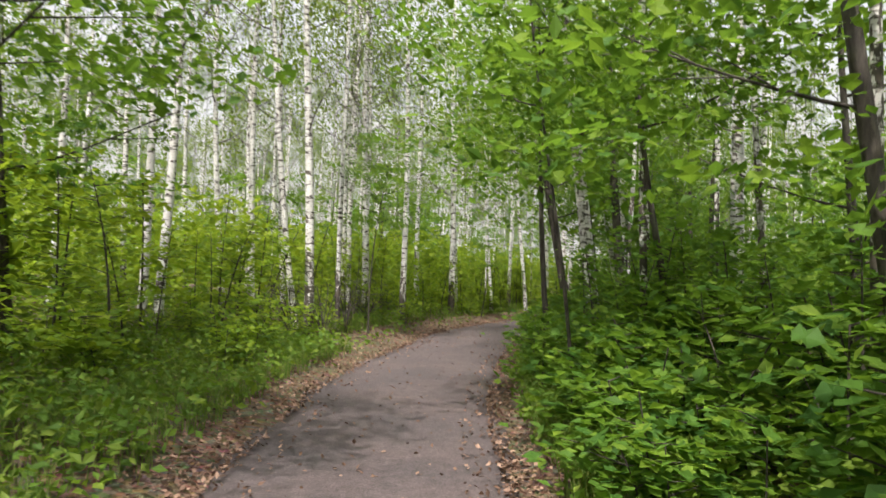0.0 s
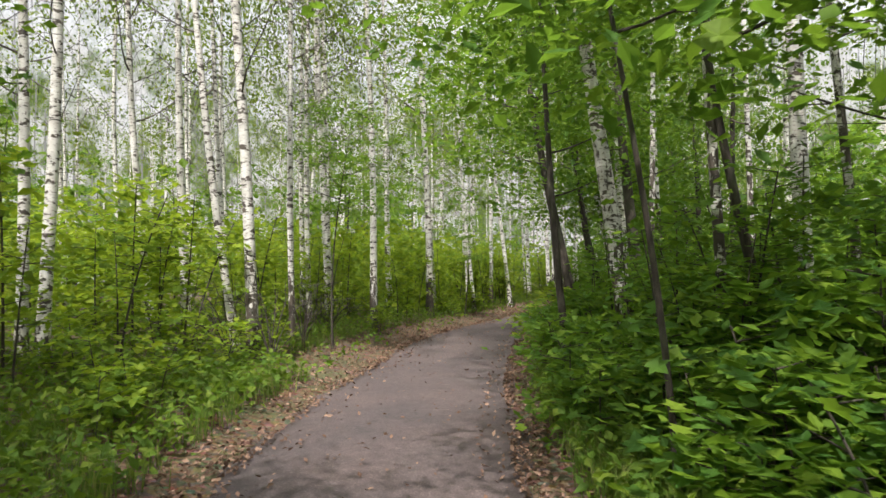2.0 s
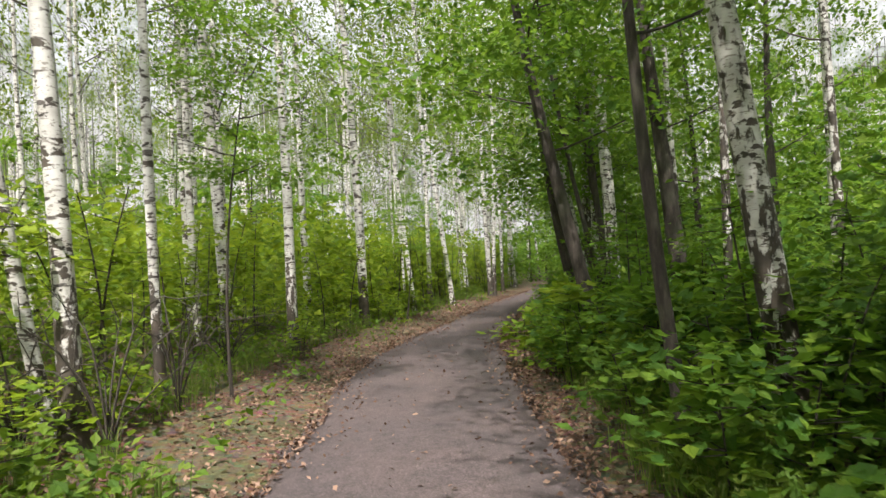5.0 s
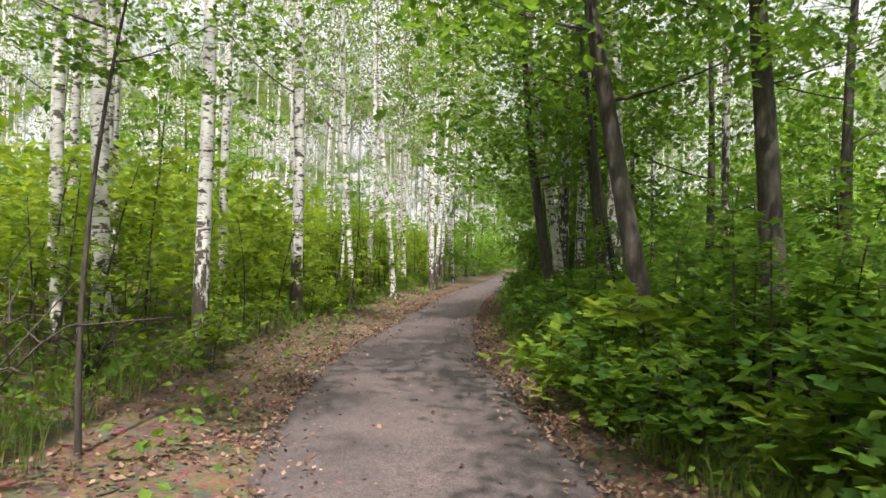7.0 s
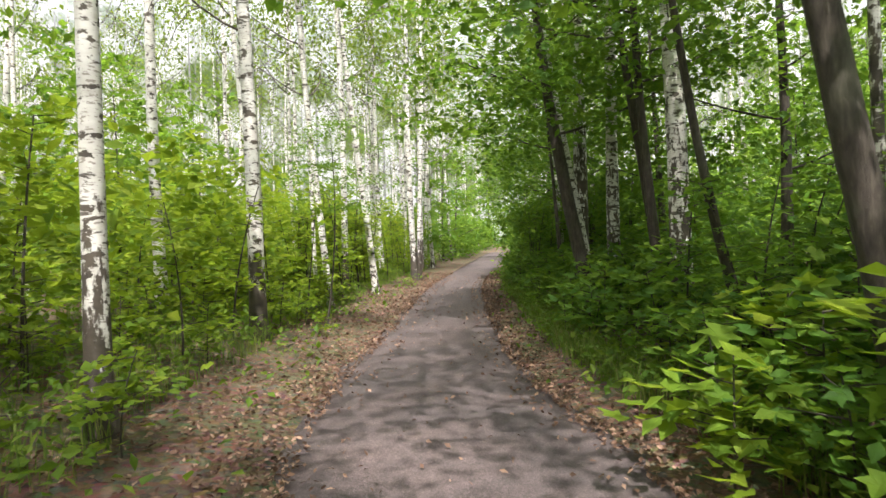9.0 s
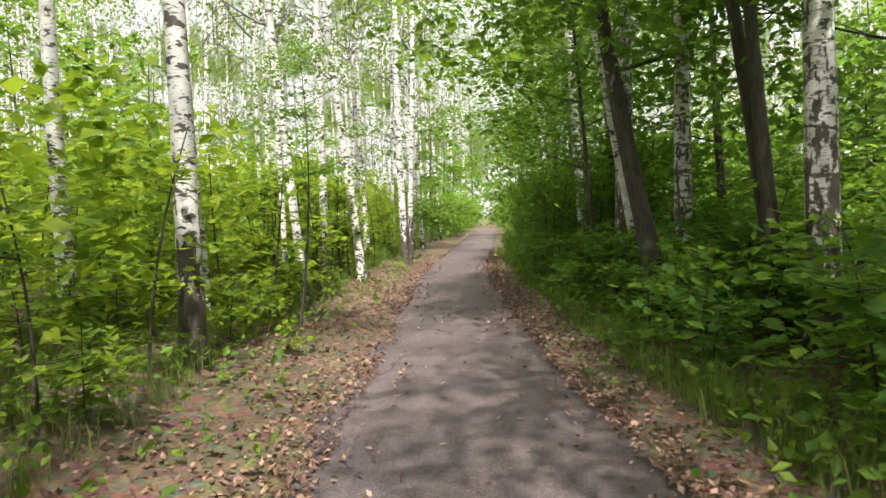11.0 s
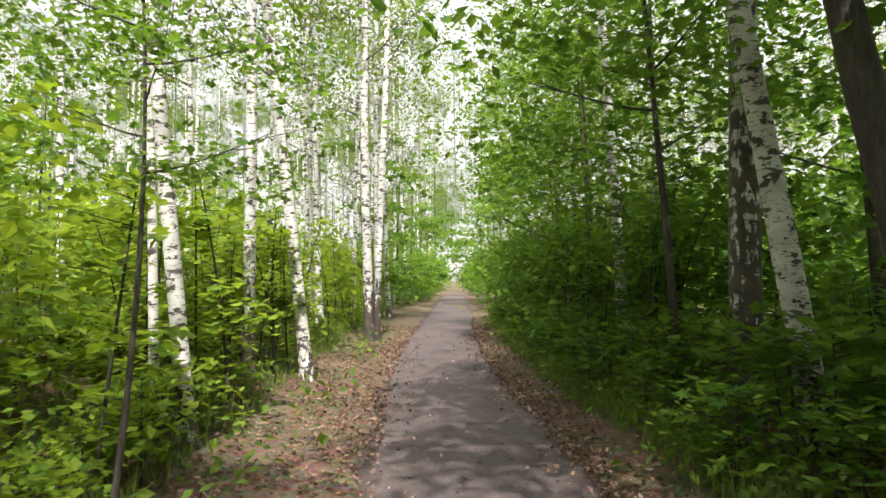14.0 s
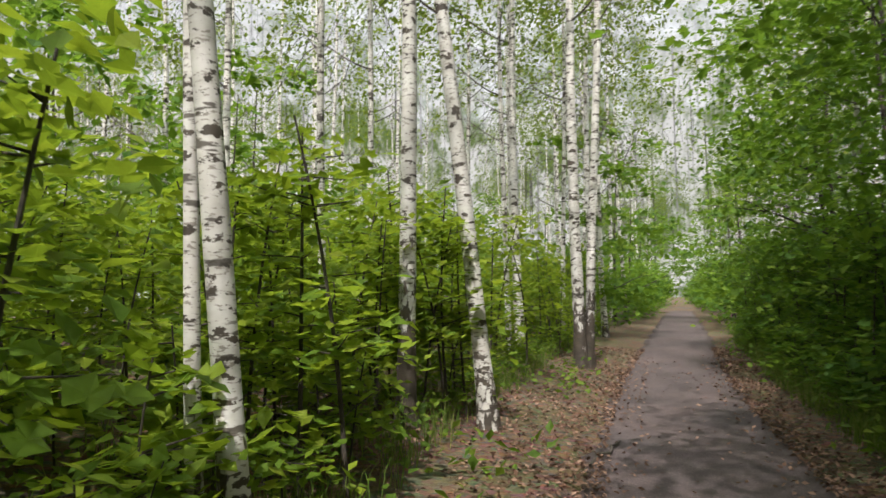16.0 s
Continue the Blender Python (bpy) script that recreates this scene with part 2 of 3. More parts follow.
def tube(points, radii, sides=9, wobble=0.0, seed=0):
    """Rings round a line of points: verts and quads of a tapering stem."""
    r = np.random.default_rng(seed)
    points = np.asarray(points, float)
    ang = np.linspace(0, 2 * np.pi, sides, endpoint=False)
    way = np.gradient(points, axis=0)
    way /= np.linalg.norm(way, axis=1)[:, None] + 1e-9
    ref = np.where(np.abs(way[:, 2:3]) > 0.8, [[1.0, 0, 0]], [[0, 0, 1.0]])
    u = np.cross(way, ref)
    u /= np.linalg.norm(u, axis=1)[:, None]
    v = np.cross(way, u)
    rad = np.asarray(radii)[:, None] * (1 + wobble * r.normal(size=(len(points), sides)))
    verts = points[:, None] + rad[..., None] * (np.cos(ang)[None, :, None] * u[:, None] + np.sin(ang)[None, :, None] * v[:, None])
    n = len(points)
    i, j = np.meshgrid(np.arange(n - 1), np.arange(sides), indexing="ij")
    a, b = i * sides + j, i * sides + (j + 1) % sides
    quads = np.stack([a, b, b + sides, a + sides], -1).reshape(-1, 4)
    return verts.reshape(-1, 3), quads


def joined(pieces):
    verts, faces, k = [], [], 0
    for v, f in pieces:
        verts.append(v)
        faces.append(np.asarray(f) + k)
        k += len(v)
    return np.concatenate(verts), np.concatenate(faces)


# leaf shapes: the stalk end at the origin, the blade along +y
def fan(outline, dip):
    v = np.array([(0, 0.42, -dip)] + [(x, y, 0.05 * abs(x)) for x, y in outline])
    k = len(outline)
    return v, np.array([(0, 1 + i, 1 + (i + 1) % k) for i in range(k)])


HALF_MAPLE = [(0.03, 0.02), (0.36, 0.05), (0.24, 0.27), (0.52, 0.52), (0.22, 0.58), (0.0, 1.0)]
MAPLE_SHAPE = fan(HALF_MAPLE + [(-x, y) for x, y in HALF_MAPLE[-2::-1]], 0.06)
ROUGH_SHAPE = fan([(0.0, 0.0), (0.42, 0.12), (0.22, 0.36), (0.50, 0.60), (0.0, 1.0), (-0.50, 0.60), (-0.22, 0.36), (-0.42, 0.12)], 0.08)
OVAL_SHAPE = (np.array([(0, 0, 0), (0.3, 0.45, 0.06), (0, 1, -0.05), (-0.3, 0.45, 0.06)]), np.array([(0, 1, 2), (0, 2, 3)]))


def leaves(places, shape, size, tilt, r, up=None):
    """Leaves at the places, turned at random, their faces up to tilt radians off level (or off up)."""
    n = len(places)
    sv, sf = shape
    yaw, t, tw = r.uniform(0, 2 * np.pi, n), r.normal(0, tilt, n), r.normal(0, tilt, n)
    cz, sz, cx, sx, cy, sy = np.cos(yaw), np.sin(yaw), np.cos(t), np.sin(t), np.cos(tw), np.sin(tw)
    o, z = np.ones(n), np.zeros(n)
    rz = np.array([[cz, -sz, z], [sz, cz, z], [z, z, o]]).transpose(2, 0, 1)
    rx = np.array([[o, z, z], [z, cx, -sx], [z, sx, cx]]).transpose(2, 0, 1)
    ry = np.array([[cy, z, sy], [z, o, z], [-sy, z, cy]]).transpose(2, 0, 1)
    m = (rz @ rx @ ry) * (size * r.uniform(0.6, 1.25, n))[:, None, None]
    v = np.einsum("nij,kj->nki", m, sv) + np.asarray(places)[:, None]
    f = sf[None] + (np.arange(n) * len(sv))[:, None, None]
    return v.reshape(-1, 3), f.reshape(-1, 3)


# ---- ground and path
def spread(lo, hi, step, far):
    inner = np.arange(lo, hi + step / 2, step)
    out = np.array([2, 5, 10, 20, 40, 80, 160, 320, far])
    return np.concatenate([(lo - out)[::-1], inner, hi + out])


gx, gy = spread(-16, 34, 0.4, 700), spread(-10, 62, 0.4, 700)
GX, GY = np.meshgrid(gx, gy)
gv = np.stack([GX, GY, height(GX, GY)], -1).reshape(-1, 3)
gi, gj = np.meshgrid(np.arange(len(gy) - 1), np.arange(len(gx) - 1), indexing="ij")
g0 = gi * len(gx) + gj
ground = new("ground", mesh_from("ground", gv, np.stack([g0, g0 + 1, g0 + 1 + len(gx), g0 + len(gx)], -1).reshape(-1, 4), SOIL, True))
tagged(ground, "brown forest soil with leaf litter and moss", "ground", kind="structure")

# the far wood all round as a glowing ring, past the trees that stand singly
ba = np.linspace(0, 2 * np.pi, 97)[:-1]
ring = np.stack([8 + 135 * np.cos(ba), 30 + 135 * np.sin(ba)], -1)
tops = np.full(96, 82.0)
bv = np.concatenate([np.column_stack([ring, np.full(96, -3.0)]), np.column_stack([ring, tops])])
bi = np.arange(96)
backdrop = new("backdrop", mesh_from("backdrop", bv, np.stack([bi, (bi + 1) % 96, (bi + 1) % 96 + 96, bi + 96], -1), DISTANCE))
tagged(backdrop, "glowing painted backdrop of hazy distant birch wood before a white sky", "backdrop", kind="structure")

py = np.arange(-14, 112, 0.25)
across = np.linspace(-1, 1, 11)
edge_l = half(-1, py) + 0.05 * np.sin(py * 2.3) + 0.04 * np.sin(py * 5.9 + 1) + 0.03 * np.sin(py * 13)
edge_r = half(1, py) + 0.05 * np.sin(py * 1.9 + 2) + 0.04 * np.sin(py * 6.7) + 0.03 * np.sin(py * 11)
pd = np.where(across[None] < 0, across[None] * edge_l[:, None], across[None] * edge_r[:, None])
px = centre(py)[:, None] + pd * np.cos(np.arctan(slope(py)))[:, None]
pyy = py[:, None] - pd * np.sin(np.arctan(slope(py)))[:, None]
pz = 0.02 * (1 - across[None] ** 2) + 0.004 * np.sin(3.1 * px) * np.sin(2.3 * pyy)
pv = np.stack([px, pyy, pz], -1)
skirt = pv[:, [0, -1]] - np.array([0, 0, 0.09])
pv = np.concatenate([skirt[:, :1], pv, skirt[:, 1:]], 1).reshape(-1, 3)
w = len(across) + 2
pi_, pj = np.meshgrid(np.arange(len(py) - 1), np.arange(w - 1), indexing="ij")
p0 = pi_ * w + pj
path_ob = new("path", mesh_from("path", pv, np.stack([p0, p0 + 1, p0 + 1 + w, p0 + w], -1).reshape(-1, 4), ASPHALT, True))
tagged(path_ob, "narrow worn grey-brown asphalt footpath through the wood", "path", kind="structure")


# ---- trees
def sprays(r, centre_points, per, spread_xy, spread_z):
    c = np.repeat(centre_points, per, axis=0)
    return c + r.normal(size=c.shape) * np.array([spread_xy, spread_xy, spread_z])


def branch_mesh(name, seed, mat, length=1.0, rise=0.35, twigs=4, droop=0.0):
    r = np.random.default_rng(seed)
    s = np.linspace(0, 1, 7)
    main = np.stack([s * length, 0.12 * length * np.sin(s * 3 + r.uniform(0, 6)) * s, rise * length * s ** 1.3], -1)
    pieces = [tube(main, 0.010 * length * (1 - 0.85 * s) + 0.002, 5)]
    for k in range(twigs):
        i = 2 + k % 5
        e = s[::2]
        wide = r.uniform(0.7, 1.2) * length
        out = np.stack([e * 0.35 * wide, (-1) ** k * e * 0.32 * wide, (0.1 * e - droop * e ** 2) * wide], -1) + main[i]
        pieces.append(tube(out, 0.005 * length * (1 - 0.8 * e) + 0.001, 3))
    return mesh_from(name, *joined(pieces), mat, True)


BIRCH_BRANCHES = [branch_mesh("branch", 50 + k, BARK_BLACK, 1.0, 0.7, 9, 0.6) for k in range(3)]
MAPLE_BRANCHES = [branch_mesh("branch", 60 + k, MAPLE_BARK, 1.0, 0.42) for k in range(4)]


def birch_crown(seed, count, low, high, wide, size=0.115, per=30, loose=0.24):
    """Loose hanging sprays of small leaves round the stem, from low to high."""
    r = np.random.default_rng(seed)
    k = count // per
    h = r.uniform(0, 1, k) ** 0.85
    rad = wide * np.sqrt(r.uniform(0.02, 1, k)) * (0.35 + 1.1 * np.sin(np.pi * np.clip(h * 0.8 + 0.15, 0, 1)))
    a = r.uniform(0, 2 * np.pi, k)
    c = np.stack([rad * np.cos(a), rad * np.sin(a), low + (high - low) * h], -1)
    pts = sprays(r, c, per, loose, loose * 1.5)
    return mesh_from("crown", *leaves(pts, OVAL_SHAPE, size, 0.9, r), BIRCH_LEAF)


BIRCH_CROWNS = [birch_crown(70 + k, 1800, 5.6 + 0.6 * k, 15.5, 2.1, 0.12) for k in range(4)]
FAR_CROWNS = [birch_crown(80 + k, 760, 4.2 + 0.8 * k, 15.0, 2.4, 0.155, 40, 0.30) for k in range(4)]


def trunk_line(r, h, lean, bend):
    s = np.linspace(0, 1, 16) ** 1.4
    z = s * h
    ph = r.uniform(0, 6, 2)
    x = lean[0] * z * (1 - 0.35 * s) + bend * (np.sin(z * 0.55 + ph[0]) - np.sin(ph[0]))
    y = lean[1] * z * (1 - 0.35 * s) + bend * (np.sin(z * 0.5 + ph[1]) - np.sin(ph[1]))
    return np.stack([x, y, z], -1), s


def birch(x, y, diam, lean=(0, 0), bark=BARK_WHITE, tall=16.0, bend=0.04, label="", spread=0.0, seed=None):
    seed = int(abs(x * 131 + y * 977)) % 99991 if seed is None else seed
    r = np.random.default_rng(seed)
    z = float(height(x, y)) - 0.06
    tree = thing("birch_tree", pose(x, y, z), label or "slender white-barked birch tree with dark dashes", "tree", "birches")
    line, s = trunk_line(r, tall, lean, bend)
    rad = diam / 2 * (1.0 - 0.8 * s) * (1 + 0.45 * np.exp(-line[:, 2] / 0.22))
    part("trunk", mesh_from("trunk", *tube(line, rad, 12, 0.03, seed), bark, True), tree)
    for k in range(8):
        i = 6 + k
        size = r.uniform(0.8, 1.8)
        part("branch", BIRCH_BRANCHES[k % 3], tree, pose(*line[i], 0, 0, r.uniform(0, 360)) @ Matrix.Diagonal((size, size, size, 1)))
    top = line[-1]
    spread = spread or min(1.1, max(0.45, diam / 0.2))
    m = pose(0, 0, 0, 0, 0, r.uniform(0, 360)) @ Matrix.Diagonal((spread, spread, 1, 1))
    shear = Matrix(((1, 0, top[0] / tall, 0), (0, 1, top[1] / tall, 0), (0, 0, tall / 16, 0), (0, 0, 0, 1)))
    part("crown", BIRCH_CROWNS[int(r.integers(4))], tree, Matrix.Translation((0, 0, 0)) @ shear @ m, "small yellow-green birch leaves")
    return tree


def maple_crown(seed, count, low, high, wide, size=0.132, shape=ROUGH_SHAPE):
    """Flat tiers of broad leaves held out on boughs."""
    r = np.random.default_rng(seed)
    k = count // 40
    h = r.uniform(0, 1, k)
    rad = wide * np.sqrt(r.uniform(0.03, 1, k)) * np.sqrt(np.clip(1 - (1.5 * h - 0.6) ** 2, 0.12, 1))
    a = r.uniform(0, 2 * np.pi, k)
    c = np.stack([rad * np.cos(a), rad * np.sin(a), low + (high - low) * h - 0.10 * rad], -1)
    pts = sprays(r, c, 40, 0.38, 0.085)
    if shape is OVAL_SHAPE:
        return mesh_from("crown", *leaves(pts, shape, size, 0.45, r), MAPLE_LEAF)
    cut = r.uniform(size=len(pts)) < 0.45
    return mesh_from("crown", *joined([leaves(pts[cut], shape, size, 0.45, r), leaves(pts[~cut], OVAL_SHAPE, size * 1.1, 0.45, r)]), MAPLE_LEAF)


MAPLE_CROWNS = [maple_crown(90 + k, 4600, 0.0, 5.6, 2.7) for k in range(3)]
FAR_MAPLES = [maple_crown(96 + k, 1000, 0.0, 5.6, 2.7, 0.3, OVAL_SHAPE) for k in range(2)]


def maple(x, y, diam, lean=(0, 0), tall=8.5, low=2.4, wide=1.0, label="", bend=0.06, seed=None, crowns=MAPLE_CROWNS):
    seed = int(abs(x * 173 + y * 691)) % 99991 if seed is None else seed
    r = np.random.default_rng(seed)
    tree = thing("maple_tree", pose(x, y, float(height(x, y)) - 0.06), label or "dark-barked maple tree with broad green leaves", "tree", "maples")
    line, s = trunk_line(r, tall, lean, bend if diam > 0.1 else 0.24)
    rad = diam / 2 * (1 - 0.85 * s) * (1 + 0.4 * np.exp(-line[:, 2] / 0.2))
    part("trunk", mesh_from("trunk", *tube(line, rad, 10, 0.04, seed), MAPLE_BARK, True), tree)
    zs = np.linspace(low, tall * 0.85, 7)
    for k, z in enumerate(zs):
        p = [float(np.interp(z, line[:, 2], line[:, i])) for i in range(3)]
        size = r.uniform(1.6, 2.6) * wide * (1.1 - 0.5 * z / tall)
        part("branch", MAPLE_BRANCHES[k % 4], tree, pose(*p, 0, 0, k * 137 + r.uniform(-30, 30)) @ Matrix.Diagonal((size, size, size, 1)))
    mid = [float(np.interp((low + tall) / 2, line[:, 2], line[:, i])) for i in range(2)]
    part("crown", crowns[int(r.integers(len(crowns)))], tree, pose(mid[0], mid[1], low, 0, 0, r.uniform(0, 360)) @ Matrix.Diagonal((wide, wide, (tall - low) / 5.6, 1)))
    return tree


# trees that stand where they can be told apart: x, y, thickness, lean
WHITE, MIXED, PATCHY, BLACK = BARK_WHITE, BARK_MIXED, BARK_PATCHY, BARK_BLACK
THIN = "thin white birch with small dark scars among saplings"
TWIN = "twin-stemmed white birch on the grassy bank"
BASE = "white birch with a black furrowed foot beside the path"
for x, y, d, lean, bark, label in [
    (-5.49, 13.08, .19, (.02, .01), WHITE, TWIN), (-5.85, 13.2, .17, (-.003, 0), WHITE, TWIN),
    (-5.75, 17.8, .17, (-.07, -.02), WHITE, THIN), (-5.05, 17.9, .20, (-.019, -.006), WHITE, THIN), (-4.49, 19.26, .15, (-.067, -.017), WHITE, THIN),
    (-2.8, 14.35, .21, (-.046, -.011), MIXED, BASE), (-3.47, 23.97, .17, (.02, .003), WHITE, THIN), (-2.56, 23.05, .14, (-.037, -.004), WHITE, THIN),
    (-1.2, 20.5, .205, (-.018, -.001), MIXED, BASE), (-2.46, 21.4, .15, (-.021, -.003), WHITE, THIN), (-3.28, 22.3, .16, (.007, 0), WHITE, THIN),
    (-2.45, 16.0, .13, (-.01, 0), MIXED, BASE), (-3.16, 14.82, .15, (-.132, -.049), WHITE, "leaning white birch beside a thicket"),
    (-1.05, 27.5, .22, (-.015, 0), WHITE, "bright white birch standing among maple saplings"), (.33, 24.75, .24, (-.024, 0), MIXED, BASE),
    (4.0, 32.3, .19, (-.098, .019), WHITE, "leaning white birch at the path's edge"),
    (-2.88, 20.8, .15, (.004, .001), WHITE, THIN), (-2.3, 20.3, .22, (-.028, -.006), WHITE, THIN),
    (2.95, 12.7, .27, (-.135, .02), PATCHY, "leaning birch with white upper bark and furrowed foot"),
    (5.6, 12.95, .29, (.02, -.01), WHITE, "stout white birch in the shade behind shrubs"),
    (9.2, 19.5, .25, (.0, 0), WHITE, THIN), (5.95, 22.55, .33, (-.03, .032), PATCHY, "birch with peeling black and white bark beside maples"),
    (6.75, 25.4, .26, (.006, -.007), PATCHY, BASE), (7.45, 27.65, .35, (.01, -.01), BLACK, "old birch with almost wholly black furrowed bark"),
    (7.02, 26.5, .245, (-.16, .05), WHITE, "leaning white birch with dark diamond scars"), (9.4, 31.8, .22, (-.05, .03), WHITE, THIN),
    (2.11, 28.75, .15, (-.07, -.005), WHITE, "white birch with black bands among maple saplings"), (1.86, 28.95, .09, (-.038, -.009), WHITE, "thin crooked white birch stem"),
    (3.13, 32.1, .185, (-.008, 0), MIXED, THIN), (.60, 27.6, .12, (-.06, 0), WHITE, THIN),
    (6.75, 37.6, .24, (0, 0), MIXED, BASE), (6.95, 37.7, .19, (.036, -.013), MIXED, BASE), (5.98, 39.1, .2, (-.009, .003), WHITE, THIN),
    (-7.5, 30.0, .2, (-.02, 0), WHITE, THIN), (10.2, 45.5, .2, (-.03, 0), WHITE, THIN), (8.6, 42.4, .18, (.02, 0), MIXED, THIN),
]:
    birch(x, y, d, lean, bark, label=label)
# birches added to shade the path and right bank, some out of view
SHADE_BIRCH = "slender birch added with a full leafy crown for shade"
for d, y, thick in [(-5.3, 2.0, .16), (-6.2, 5.0, .2), (-4.4, -2.5, .2), (-7.5, 9.0, .18), (-8.6, 14.5, .16), (-9.4, 19.5, .15), (-9.8, 25.0, .14),
                    (-8.8, 31.0, .13), (-6.8, 36.5, .15), (-4.6, 34.6, .12), (-5.7, 38.6, .14), (-3.4, 39.4, .13), (-3.0, 43.2, .15), (-3.6, 41.0, .16), (-5.5, 44.0, .15), (-2.6, 46.0, .17), (-4.2, 50.0, .16), (-2.9, 54.0, .18),
                    (5.5, 43.0, .2), (4.0, 52.0, .18), (8.5, 30.0, .16), (7.5, 8.0, .2)]:
    birch(at_side(d, y), y, thick, (0.02 * math.sin(y * 7), 0.02 * math.cos(y * 5)), WHITE, label=SHADE_BIRCH, spread=1.5 if y > 33 else 1.0)
# added birches, dark so they hide in the maples; crowns shade the right
for d, y, thick in [(3.3, 9.8, .12), (4.4, 6.0, .13), (3.6, 15.4, .12), (4.4, 19.6, .13), (5.2, 26.6, .12), (4.3, 33.2, .13), (3.5, 36.6, .12), (4.2, 40.2, .14), (3.4, 44.5, .14), (5.8, 16.4, .14), (5.6, 11.4, .13)]:
    birch(at_side(d, y), y, thick, (0.03 * math.sin(y * 7), 0.03 * math.cos(y * 5)), BLACK, label="slim dark-barked birch added among maples for shade", spread=0.8)
STEM = "slim dark maple stem leaning over the path"
for x, y, d, lean, tall, low, wide, label in [
    (1.45, 7.3, .05, (-.05, .02), 6.5, 3.0, .62, "slim young maple with dark stem beside the path"),
    # both arching maples are added to keep sun off the path
    (2.05, 12.75, .13, (-.10, .05), 8.0, 3.3, .75, STEM), (3.5, 9.6, .12, (-.20, .04), 9.0, 3.8, 1.0, "dark maple added to arch over and shade the path"), (4.9, 20.2, .12, (-.27, .05), 9.0, 5.0, .8, "dark maple added to arch over and shade the path"), (3.4, 17.4, .25, (-.19, .12), 9.0, 3.2, 1.0, "crooked dark maple leaning over the path"),
    (4.6, 17.1, .30, (-.06, .06), 9.0, 3.4, .75, ""), (3.62, 5.0, .2, (-.22, 0), 8.0, 2.1, 1.05, ""),
    (5.9, 24.7, .28, (-.125, .15), 9.5, 3.3, 1.08, "thick dark maple leaning over the path"),
    (6.3, 23.35, .2, (-.10, .09), 9.5, 3.8, 1.0, "twin dark maple stems beside a birch"), (6.15, 23.2, .19, (-.043, .042), 9.5, 4.2, .9, "twin dark maple stems beside a birch"),
    (8.35, 23.0, .22, (-.02, .03), 8.5, 2.4, .95, ""), (-5.6, 8.7, .26, (-.06, -.04), 8.0, 2.4, .9, ""),
    (5.6, 9.0, .16, (-.05, 0), 7.5, 1.8, 1.1, ""), (7.6, 19.0, .22, (0, 0), 8.5, 3.2, .7, ""),
    (9.6, 27.5, .2, (-.05, .03), 8.0, 1.8, 1.0, ""), (10.0, 31.0, .18, (-.08, .04), 7.5, 1.4, 1.0, ""), (11.6, 35.2, .18, (-.08, .04), 7.0, 1.2, 1.0, ""),
    (14.2, 40.4, .18, (-.08, .04), 7.0, 1.2, 1.0, ""), (-1.78, 16.6, .046, (.05, .013), 5.0, 2.8, .5, "slim dark maple sapling stem"),
    (2.6, -1.0, .2, (-.05, 0), 8.0, 2.4, 1.0, ""), (7.6, 28.7, .12, (-.08, .02), 7.0, 3.1, 1.0, STEM), (11.0, 34.8, .15, (-.04, .02), 8.5, 2.2, 1.0, ""), (13.1, 38.9, .15, (-.04, .02), 8.5, 2.2, 1.0, ""),  (-3.55, 4.3, .16, (.02, 0), 7.0, 2.5, .85, ""), (1.5, 25.9, .038, (.02, .0), 3.5, 2.0, .32, "slim dark maple sapling stem"),
]:
    maple(x, y, d, lean, tall, low, wide, label)


# ---- undergrowth
def sapling_meshes(seed, tall, count, wide, shape=ROUGH_SHAPE, size=0.135, leaf=MAPLE_LEAF):
    r = np.random.default_rng(seed)
    s = np.linspace(0, 1, 7)
    bend = r.normal(0, 0.12, 2) * tall
    line = np.stack([bend[0] * s ** 2, bend[1] * s ** 2, tall * s], -1)
    pieces = [tube(line, 0.014 * tall / 2 * (1 - 0.75 * s) + 0.003, 5)]
    tips = []
    for k in range(int(6 + 3 * tall)):
        h = r.uniform(0.25, 1.0)
        p = np.array([np.interp(h, s, line[:, i]) for i in range(3)])
        a, reach = r.uniform(0, 2 * np.pi), wide * r.uniform(0.35, 1.0) * (1.15 - 0.55 * h)
        q = p + np.array([reach * np.cos(a), reach * np.sin(a), reach * r.uniform(0.0, 0.35)])
        pieces.append(tube(p + (q - p) * s[::3, None], 0.006 * (1 - 0.7 * s[::3]) + 0.0015, 3))
        tips += [p + (q - p) * u for u in (0.45, 0.75, 1.0)]
    tips = np.array(tips)
    per = max(3, count // len(tips))
    pts = sprays(r, tips, per, 0.16, 0.05)
    return mesh_from("stem", *joined(pieces), MAPLE_BARK, True), mesh_from("foliage", *joined([leaves(pts[::2], shape, size, 0.32, r), leaves(pts[1::2], OVAL_SHAPE, size, 0.32, r)]), leaf)


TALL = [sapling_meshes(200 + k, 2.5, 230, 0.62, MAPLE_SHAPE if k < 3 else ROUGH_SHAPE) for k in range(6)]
# saplings and shrubs whose leaf colour holds painted sunlight
SUNLIT_TALL = [sapling_meshes(215 + k, 2.5, 230, 0.62, MAPLE_SHAPE if k < 3 else ROUGH_SHAPE, 0.135, SUNLIT_LEAF) for k in range(6)]
SUNLIT_SHRUB = [sapling_meshes(240 + k, 0.95, 150, 0.5, MAPLE_SHAPE if k < 2 else ROUGH_SHAPE, 0.13, SUNLIT_LEAF) for k in range(5)]
BROAD_SHRUB = [sapling_meshes(250 + k, 0.95, 110, 0.55, MAPLE_SHAPE, 0.2, SUNLIT_LEAF) for k in range(3)]
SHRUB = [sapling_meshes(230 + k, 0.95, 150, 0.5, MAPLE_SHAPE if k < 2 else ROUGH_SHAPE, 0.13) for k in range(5)]


